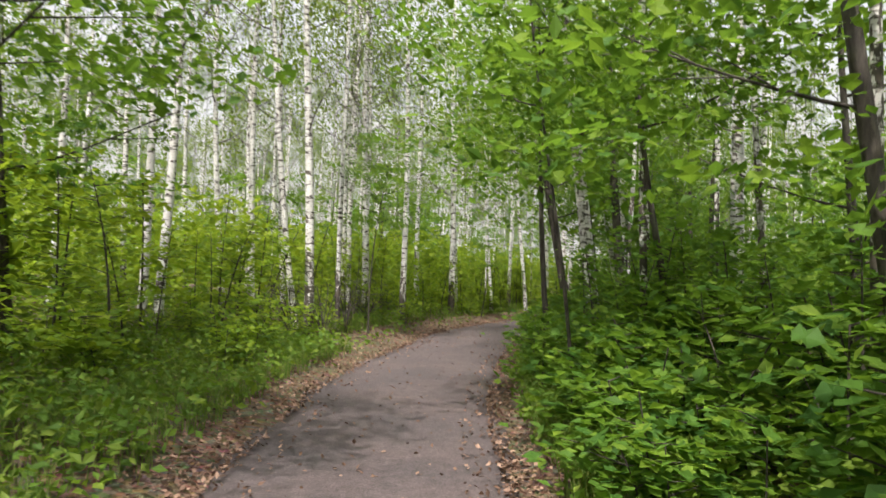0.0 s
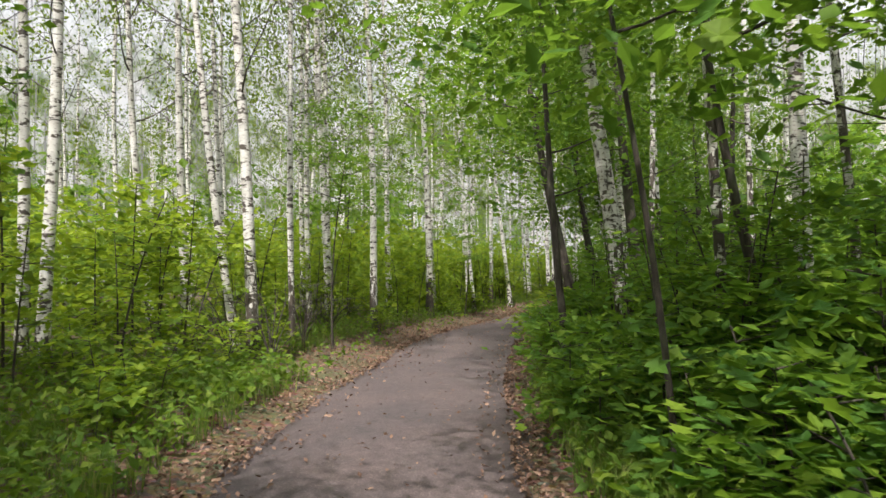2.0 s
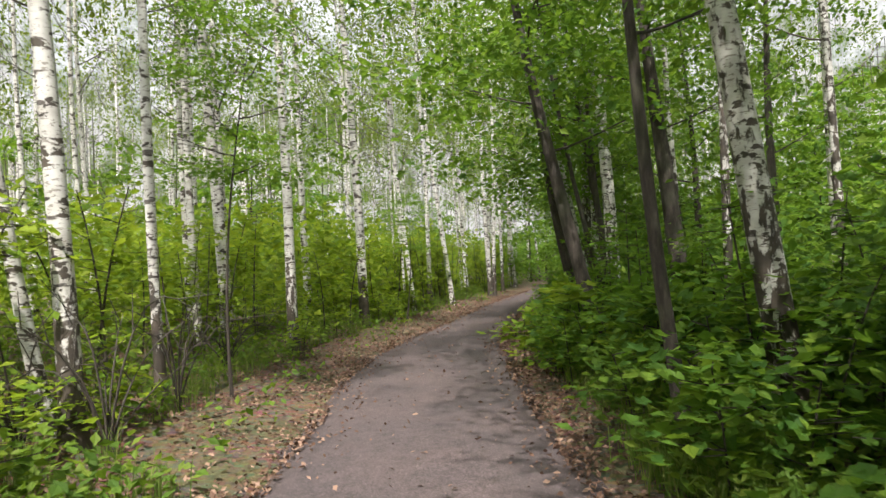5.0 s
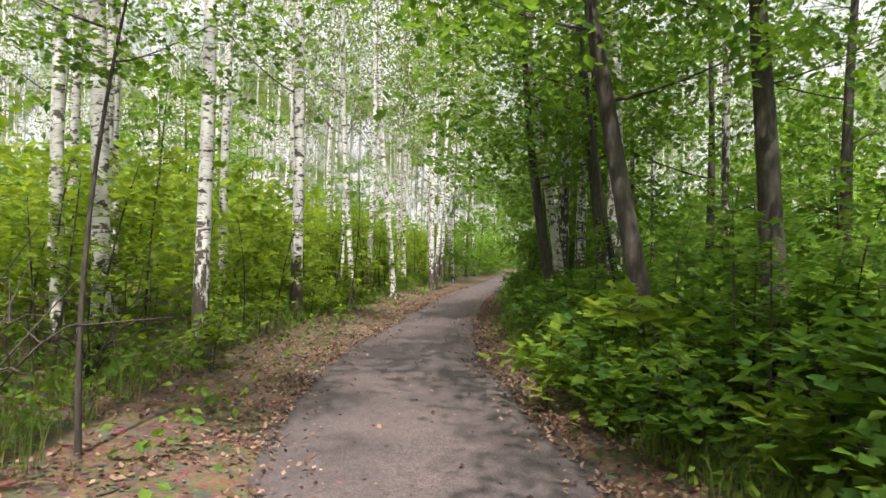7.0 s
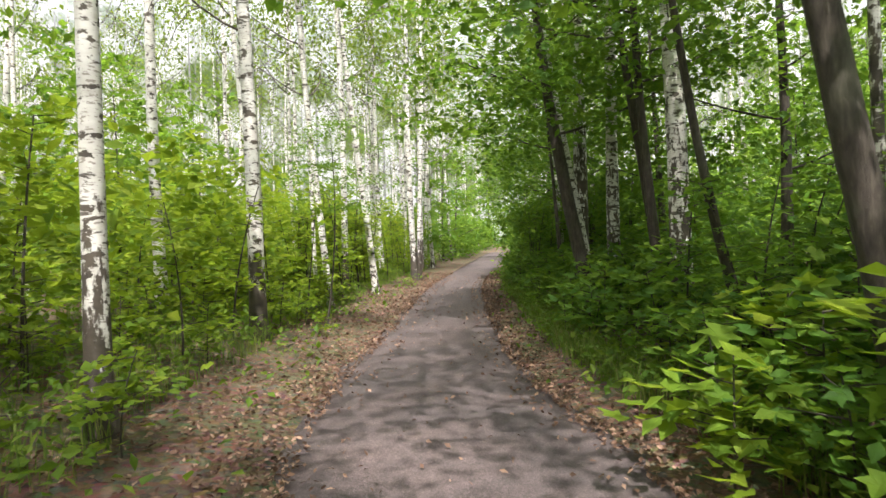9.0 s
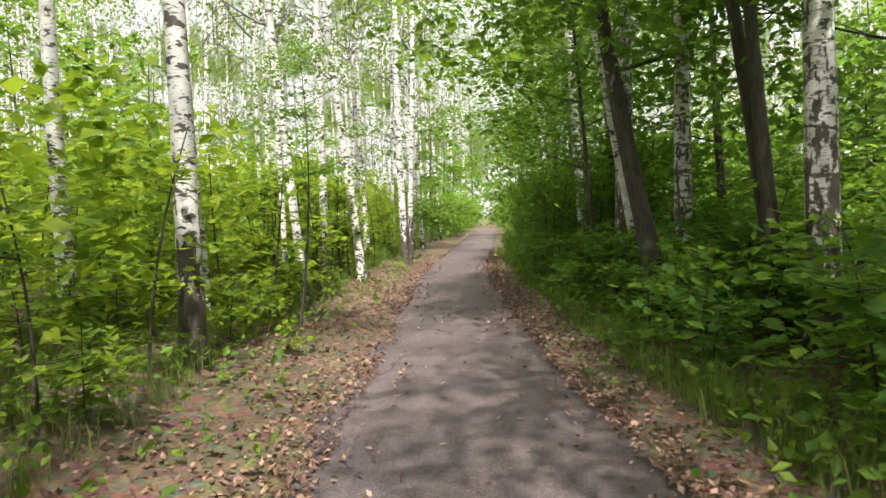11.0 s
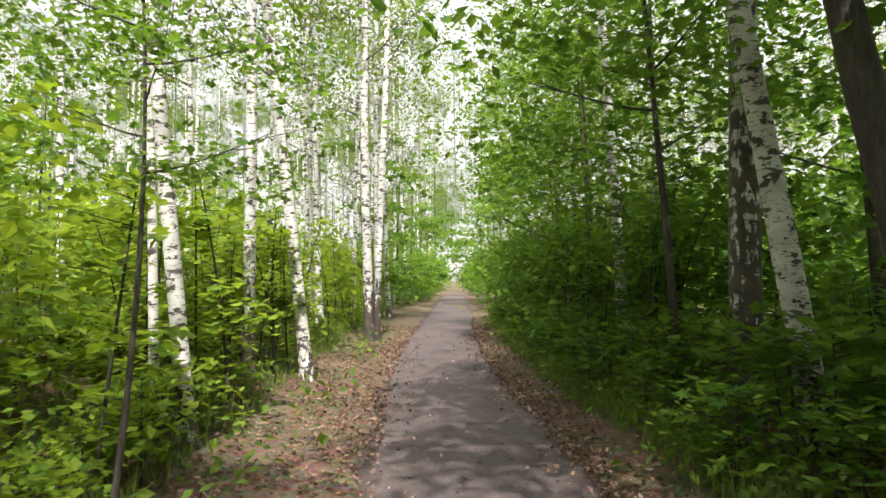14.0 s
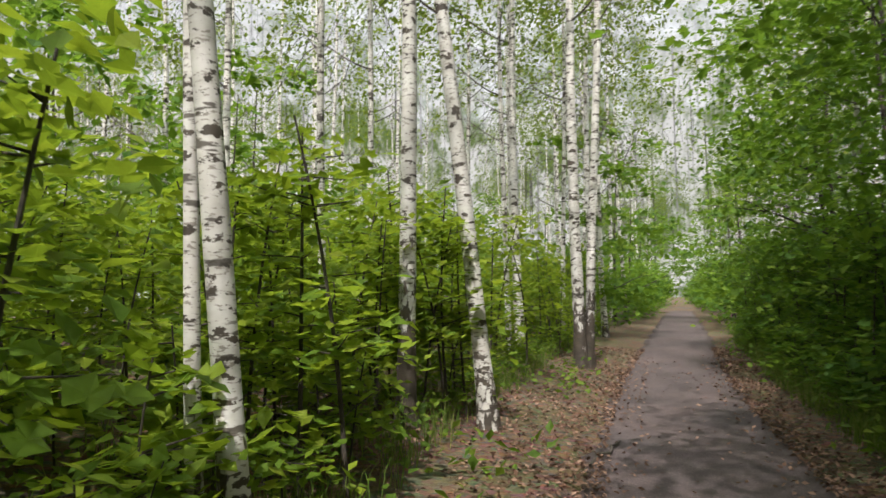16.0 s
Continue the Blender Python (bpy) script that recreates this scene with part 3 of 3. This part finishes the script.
def far_leaves(seed):
    """Foliage of a sapling too far off for single leaves to show."""
    r = np.random.default_rng(seed)
    c = np.stack([r.normal(0, 0.45, 40), r.normal(0, 0.45, 40), r.uniform(0.15, 2.5, 40)], -1)
    return leaves(sprays(r, c, 3, 0.16, 0.06), OVAL_SHAPE, 0.24, 0.4, r)


FAR_LEAVES = [far_leaves(300 + k) for k in range(4)]
far_pieces, far_sunlit = [], []


def sapling(x, y, scale, kinds, label, near):
    r = rng
    turn, grow = r.uniform(0, 360), scale * r.uniform(0.8, 1.2)
    z = float(height(x, y)) - 0.03
    if near:
        stem, fol = kinds[int(r.integers(len(kinds)))]
        ob = thing("maple_sapling" if kinds in (TALL, SUNLIT_TALL) else "maple_shrub", pose(x, y, z, r.normal(0, 3), r.normal(0, 3), turn) @ Matrix.Diagonal((grow, grow, grow, 1)), label, "sapling" if kinds in (TALL, SUNLIT_TALL) else "shrub", "maple undergrowth")
        part("stem", stem, ob)
        part("foliage", fol, ob)
    else:
        v, f = FAR_LEAVES[int(r.integers(len(FAR_LEAVES)))]
        c, s = math.cos(turn), math.sin(turn)
        (far_sunlit if kinds is SUNLIT_TALL else far_pieces).append((v @ np.array([[c, s, 0], [-s, c, 0], [0, 0, 1]]) * grow + np.array([x, y, z]), f))


def grow_side(sign, start, depth, y0, y1, count, near_depth):
    """Saplings beside the path between two lines of it, thinning out with distance."""
    for _ in range(count):
        y = rng.uniform(y0, y1)
        a = start + depth * rng.uniform(0, 1) ** 1.3
        yield at_side(sign * (HALF + a), y), y, a, a < near_depth


YOUNG = "young maple sapling with sunlit-tinted light green leaves"
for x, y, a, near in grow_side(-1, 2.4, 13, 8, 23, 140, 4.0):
    sapling(x, y, 0.7 + 0.07 * min(a, 5), SUNLIT_TALL, YOUNG, near)
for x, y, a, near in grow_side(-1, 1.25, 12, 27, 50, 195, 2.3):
    sapling(x, y, 0.72 + 0.1 * min(a, 4), SUNLIT_TALL, YOUNG, near)
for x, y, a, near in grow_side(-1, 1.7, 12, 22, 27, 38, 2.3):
    sapling(x, y, 0.7 + 0.1 * min(a, 4), SUNLIT_TALL, YOUNG, near)
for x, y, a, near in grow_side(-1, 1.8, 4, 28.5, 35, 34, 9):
    sapling(x, y, 0.8, SUNLIT_TALL, YOUNG, near)
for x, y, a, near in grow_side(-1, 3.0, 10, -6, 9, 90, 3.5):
    sapling(x, y, 0.9, SUNLIT_TALL, YOUNG, near)
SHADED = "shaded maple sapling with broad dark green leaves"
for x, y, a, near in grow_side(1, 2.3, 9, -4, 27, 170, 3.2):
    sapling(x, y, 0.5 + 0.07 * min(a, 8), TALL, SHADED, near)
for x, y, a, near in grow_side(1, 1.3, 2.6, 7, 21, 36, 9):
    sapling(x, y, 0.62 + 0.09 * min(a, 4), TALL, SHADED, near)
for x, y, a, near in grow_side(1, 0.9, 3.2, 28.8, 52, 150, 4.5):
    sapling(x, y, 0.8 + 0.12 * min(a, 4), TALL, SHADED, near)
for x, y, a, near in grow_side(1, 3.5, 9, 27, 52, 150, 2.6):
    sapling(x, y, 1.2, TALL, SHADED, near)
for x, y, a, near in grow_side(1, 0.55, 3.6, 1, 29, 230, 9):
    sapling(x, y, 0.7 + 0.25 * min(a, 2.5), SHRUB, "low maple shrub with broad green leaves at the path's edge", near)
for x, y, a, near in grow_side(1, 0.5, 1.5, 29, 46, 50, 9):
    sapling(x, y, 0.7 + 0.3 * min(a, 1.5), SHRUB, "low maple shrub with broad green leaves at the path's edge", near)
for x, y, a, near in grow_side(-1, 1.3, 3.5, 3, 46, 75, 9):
    sapling(x, y, 0.55 + 0.14 * min(a, 2.5), SUNLIT_SHRUB, "low maple shrub with sunlit-tinted bright green leaves", near)
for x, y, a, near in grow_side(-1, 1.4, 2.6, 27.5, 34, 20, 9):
    sapling(x, y, 1.0, SUNLIT_SHRUB, "low maple shrub with sunlit-tinted bright green leaves", near)
for x, y, a, near in grow_side(-1, 9, 40, -8, 112, 520, 0):
    sapling(x, y, 1.25, SUNLIT_TALL, "", False)
for x, y, a, near in grow_side(1, 8, 36, -8, 112, 560, 0):
    sapling(x, y, 1.4, TALL, "", False)
for sign in (-1, 1):
    for x, y, a, near in grow_side(sign, 0.7, 8, 48, 112, 240, 0):
        sapling(x, y, 1.2, TALL, "", False)
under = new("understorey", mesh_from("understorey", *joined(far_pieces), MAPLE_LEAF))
tagged(under, "dense green maple undergrowth between the trunks", "undergrowth", kind="stuff")
under_sunlit = new("understorey", mesh_from("understorey", *joined(far_sunlit), SUNLIT_LEAF))
tagged(under_sunlit, "maple undergrowth in a sunlit-tinted light green below open birches", "undergrowth", kind="stuff")

# low herbs, grass and fallen leaves
def scatter(count, y0, y1, left, right):
    """Places on the ground at left or right of the path: left and right are ranges of metres off its edge."""
    y = rng.uniform(y0, y1, count)
    lo, hi = np.where(rng.uniform(size=count) < 0.5, 0, 1), rng.uniform(0, 1, count) ** 1.5
    d = np.where(lo == 0, -(half(-1, y) + left[0] + (left[1] - left[0]) * hi), half(1, y) + right[0] + (right[1] - right[0]) * hi)
    x = centre(y) + d * np.hypot(1, slope(y))
    return np.stack([x, y, height(x, y)], -1)


hp = np.concatenate([scatter(6000, -2, 50, (1.5, 9.0), (0.8, 6.0)), scatter(2600, -1, 13, (0.6, 4.5), (0.45, 2.5)), scatter(170, 13, 42, (0.4, 1.6), (0.35, 0.9))])
hp = np.repeat(hp, 9, axis=0)
hp[:, :2] += rng.normal(0, 0.16, (len(hp), 2))
hp[:, 2] += rng.uniform(0.03, 0.34, len(hp))
herbs = new("herbs", mesh_from("herbs", *leaves(hp, OVAL_SHAPE, 0.11, 0.5, rng), HERB_LEAF))
tagged(herbs, "low green herbs covering the forest floor", "herbs", kind="stuff")


def blades(places, tall):
    n = len(places)
    a, b = rng.uniform(0, 2 * np.pi, n), rng.uniform(0, 2 * np.pi, n)
    h = tall * rng.uniform(0.4, 1.2, n)
    wide = np.stack([np.cos(a), np.sin(a), np.zeros(n)], -1) * 0.004
    bend = np.stack([np.cos(b), np.sin(b), np.zeros(n)], -1) * (h * rng.uniform(0.1, 0.6, n))[:, None]
    up = np.array([0, 0, 1.0])
    mid = places + bend * 0.3 + up * (h * 0.6)[:, None]
    v = np.stack([places - wide, places + wide, mid + wide * 0.8, mid - wide * 0.8, places + bend + up * h[:, None]], 1)
    f = np.array([(0, 1, 2), (0, 2, 3), (3, 2, 4)])[None] + (np.arange(n) * 5)[:, None, None]
    return v.reshape(-1, 3), f.reshape(-1, 3)


tufts = np.concatenate([scatter(1500, 1, 44, (1.3, 4.5), (0.6, 1.3)), scatter(700, 1, 13, (0.5, 3.0), (0.4, 0.9))])
tufts = np.repeat(tufts, 16, axis=0)
tufts[:, :2] += rng.normal(0, 0.07, (len(tufts), 2))
grass = new("grass", mesh_from("grass", *blades(tufts, 0.34), GRASS_LEAF))
tagged(grass, "thin tufts of green and straw-coloured grass", "grass", kind="stuff")

lp = np.concatenate([scatter(62000, 0, 42, (-0.12, 2.2), (-0.12, 1.6)), scatter(3500, 0, 40, (-0.45, 0.2), (-0.4, 0.2))])
bare = np.sin(2.3 * lp[:, 0] + 1.1 * np.sin(1.7 * lp[:, 1])) * np.sin(1.9 * lp[:, 1] + np.sin(2.9 * lp[:, 0]))
lp = lp[rng.uniform(size=len(lp)) > np.clip(0.15 + 0.7 * bare, 0.0, 0.7)]
lp[:, 2] = np.maximum(lp[:, 2], np.where(np.abs(side(lp[:, 0], lp[:, 1])) < half(side(lp[:, 0], lp[:, 1]), lp[:, 1]) + 0.05, 0.02, -1)) + rng.uniform(0.008, 0.03, len(lp))
stray_y = rng.uniform(1, 40, 760)
stray_d = rng.uniform(-0.85, 0.85, 760)
stray = np.stack([centre(stray_y) + stray_d, stray_y, 0.02 * (1 - stray_d ** 2) + 0.014], -1)
lp = np.concatenate([lp, stray])
litter = new("leaf_litter", mesh_from("leaf_litter", *leaves(lp, OVAL_SHAPE, 0.055, 0.45, rng), LITTER_LEAF))
tagged(litter, "fallen brown and tan leaves along the path's edges", "leaf litter", kind="stuff")


# ---- the wood further off
def far_trunk(seed):
    r = np.random.default_rng(seed)
    line, t = trunk_line(r, 15.0, r.normal(0, 0.03, 2), 0.06)
    return mesh_from("trunk", *tube(line[::2], 0.095 * (1 - 0.8 * t[::2]), 8, 0.03, seed), (BARK_WHITE, BARK_MIXED, BARK_PATCHY, BARK_MIXED)[seed % 4], True)


FAR_TRUNKS = [far_trunk(400 + k) for k in range(7)]


def far_birches(count, sign, start, depth, y0, y1, label):
    """Birches of the wood behind the first rows of trees."""
    for _ in range(count):
        y = rng.uniform(y0, y1)
        x = at_side(sign * (HALF + start + depth * rng.uniform() ** 1.1), y)
        grow = rng.uniform(0.8, 1.15)
        tree = thing("birch_tree", pose(x, y, float(height(x, y)) - 0.05, 0, 0, rng.uniform(0, 360)) @ Matrix.Diagonal((grow, grow, grow, 1)), label, "tree", "birches of the wood")
        part("trunk", FAR_TRUNKS[int(rng.integers(7))], tree)
        part("crown", FAR_CROWNS[int(rng.integers(4))], tree)
        for z in (5.0, 7.0, 9.0):
            size = rng.uniform(1.2, 2.2)
            part("branch", BIRCH_BRANCHES[int(rng.integers(3))], tree, pose(0, 0, z + rng.uniform(-1, 1), 0, 0, rng.uniform(0, 360)) @ Matrix.Diagonal((size, size, size, 1)))


def far_maples(count, sign, start, depth, y0, y1):
    """Middle-sized maples that fill the wood between the birches."""
    for _ in range(count):
        y = rng.uniform(y0, y1)
        x = at_side(sign * (HALF + start + depth * rng.uniform()), y)
        grow = rng.uniform(0.7, 1.15)
        tree = thing("maple_tree", pose(x, y, float(height(x, y)) - 0.05, 0, 0, rng.uniform(0, 360)) @ Matrix.Diagonal((grow, grow, grow, 1)), "middle-sized leafy maple between the birches", "tree", "maples of the wood")
        part("trunk", FAR_STEM, tree)
        part("crown", FAR_MAPLES[int(rng.integers(2))], tree, pose(0, 0, 1.6))


fs = np.linspace(0, 1, 6)
FAR_STEM = mesh_from("trunk", *tube(np.stack([0.1 * np.sin(4 * fs), 0.1 * fs, 6.6 * fs], -1), 0.06 * (1 - 0.8 * fs), 7), MAPLE_BARK, True)
far_maples(34, -1, 8, 22, 27, 75)
far_maples(10, -1, 14, 18, 12, 27)
far_maples(24, 1, 8, 18, 0, 30)
far_maples(18, 1, 6, 20, 28, 75)
far_birches(140, -1, 8.5, 32, 8, 85, "distant white birch in the open wood")
far_birches(70, 1, 4.5, 26, -4, 80, "distant birch in the shaded wood")
far_birches(16, -1, 1.2, 5, 46, 105, "distant birch beside the far end of the path")
far_birches(16, 1, 1.2, 5, 46, 105, "distant birch beside the far end of the path")
for y in (50, 57, 64, 73, 84, 96):
    for sign in (-1, 1):
        maple(at_side(sign * (HALF + 1.6), y + 3 * sign), y + 3 * sign, .16, (-.05 * sign, 0), 7.0, 1.2, 1.0, "leafy maple beside the far end of the path", crowns=FAR_MAPLES)


# ---- small things
def dead_bush(x, y, seed, tall):
    """Bare dark twigs that rise and arch from one root."""
    r = np.random.default_rng(seed)
    bush = thing("bare_bush", pose(x, y, float(height(x, y)) - 0.03), "tangle of bare dark twigs at the foot of a birch", "bush", "bare bushes")
    t = np.linspace(0, 1, 8)
    for k in range(9):
        a, reach, h = r.uniform(0, 2 * np.pi), r.uniform(0.3, 0.9), tall * r.uniform(0.6, 1.2)
        line = np.stack([reach * np.cos(a) * t ** 1.4, reach * np.sin(a) * t ** 1.4, h * np.sin(t * r.uniform(1.2, 2.2))], -1)
        line += np.cumsum(r.normal(0, 0.015, line.shape), axis=0) * t[:, None]
        pieces = [tube(line, 0.011 * (1 - 0.8 * t) + 0.002, 5)]
        for i in (3, 5, 6):
            side_way = r.normal(0, 0.18, 3) + np.array([0, 0, 0.15])
            pieces.append(tube(line[i] + side_way * t[:, None], 0.005 * (1 - 0.8 * t) + 0.0015, 4))
        part("twig", mesh_from("twig", *joined(pieces), MAPLE_BARK, True), bush)


dead_bush(-2.45, 14.1, 1, 1.2)
dead_bush(-3.1, 14.0, 2, 1.0)
dead_bush(-2.2, 15.6, 3, 0.9)
dead_bush(-2.1, 18.6, 4, 0.8)


def fallen(name, ends, thick, mat, label, category, seed=0):
    """A log or stick that lies between two places on the ground."""
    t = np.linspace(0, 1, 9)
    (x0, y0), (x1, y1) = ends
    x, y = x0 + (x1 - x0) * t, y0 + (y1 - y0) * t
    wob = np.random.default_rng(seed).normal(0, thick * 0.5, 9)
    line = np.stack([x + wob, y - wob, np.maximum(height(x, y), np.where(np.abs(side(x, y)) < HALF + 0.1, 0.02, -1)) + thick * 0.45], -1)
    v, f = tube(line, thick / 2 * (1 - 0.35 * t), 8, 0.04, seed)
    o = line.mean(0)
    ob = tagged(new(name, mesh_from(name, v - o, f, mat, True)), label, category)
    ob.location = o
    return ob


fallen("fallen_log", ((-4.35, 14.42), (-3.6, 15.0)), 0.10, BARK_WHITE, "pale fallen birch log lying in the undergrowth", "log", 1)
fallen("fallen_stick", ((4.6, 30.98), (5.2, 31.87)), 0.035, MAPLE_BARK, "curved dark stick lying at the path's edge", "stick", 2)
fallen("fallen_stick", ((0.64, 24.2), (0.87, 24.6)), 0.022, MAPLE_BARK, "thin dry stick lying on fallen leaves", "stick", 3)
fallen("fallen_stick", ((-1.9, 15.3), (-1.4, 16.0)), 0.02, MAPLE_BARK, "thin dry stick lying on fallen leaves", "stick", 4)
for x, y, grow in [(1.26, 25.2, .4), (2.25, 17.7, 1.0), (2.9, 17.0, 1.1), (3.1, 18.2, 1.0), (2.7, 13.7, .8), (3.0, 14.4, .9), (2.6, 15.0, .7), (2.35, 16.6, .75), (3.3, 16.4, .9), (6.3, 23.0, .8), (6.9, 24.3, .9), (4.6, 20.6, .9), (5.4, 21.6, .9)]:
    sapling(x, y, grow, BROAD_SHRUB, "low maple shrub with large, sunlit-tinted light green leaves", True)
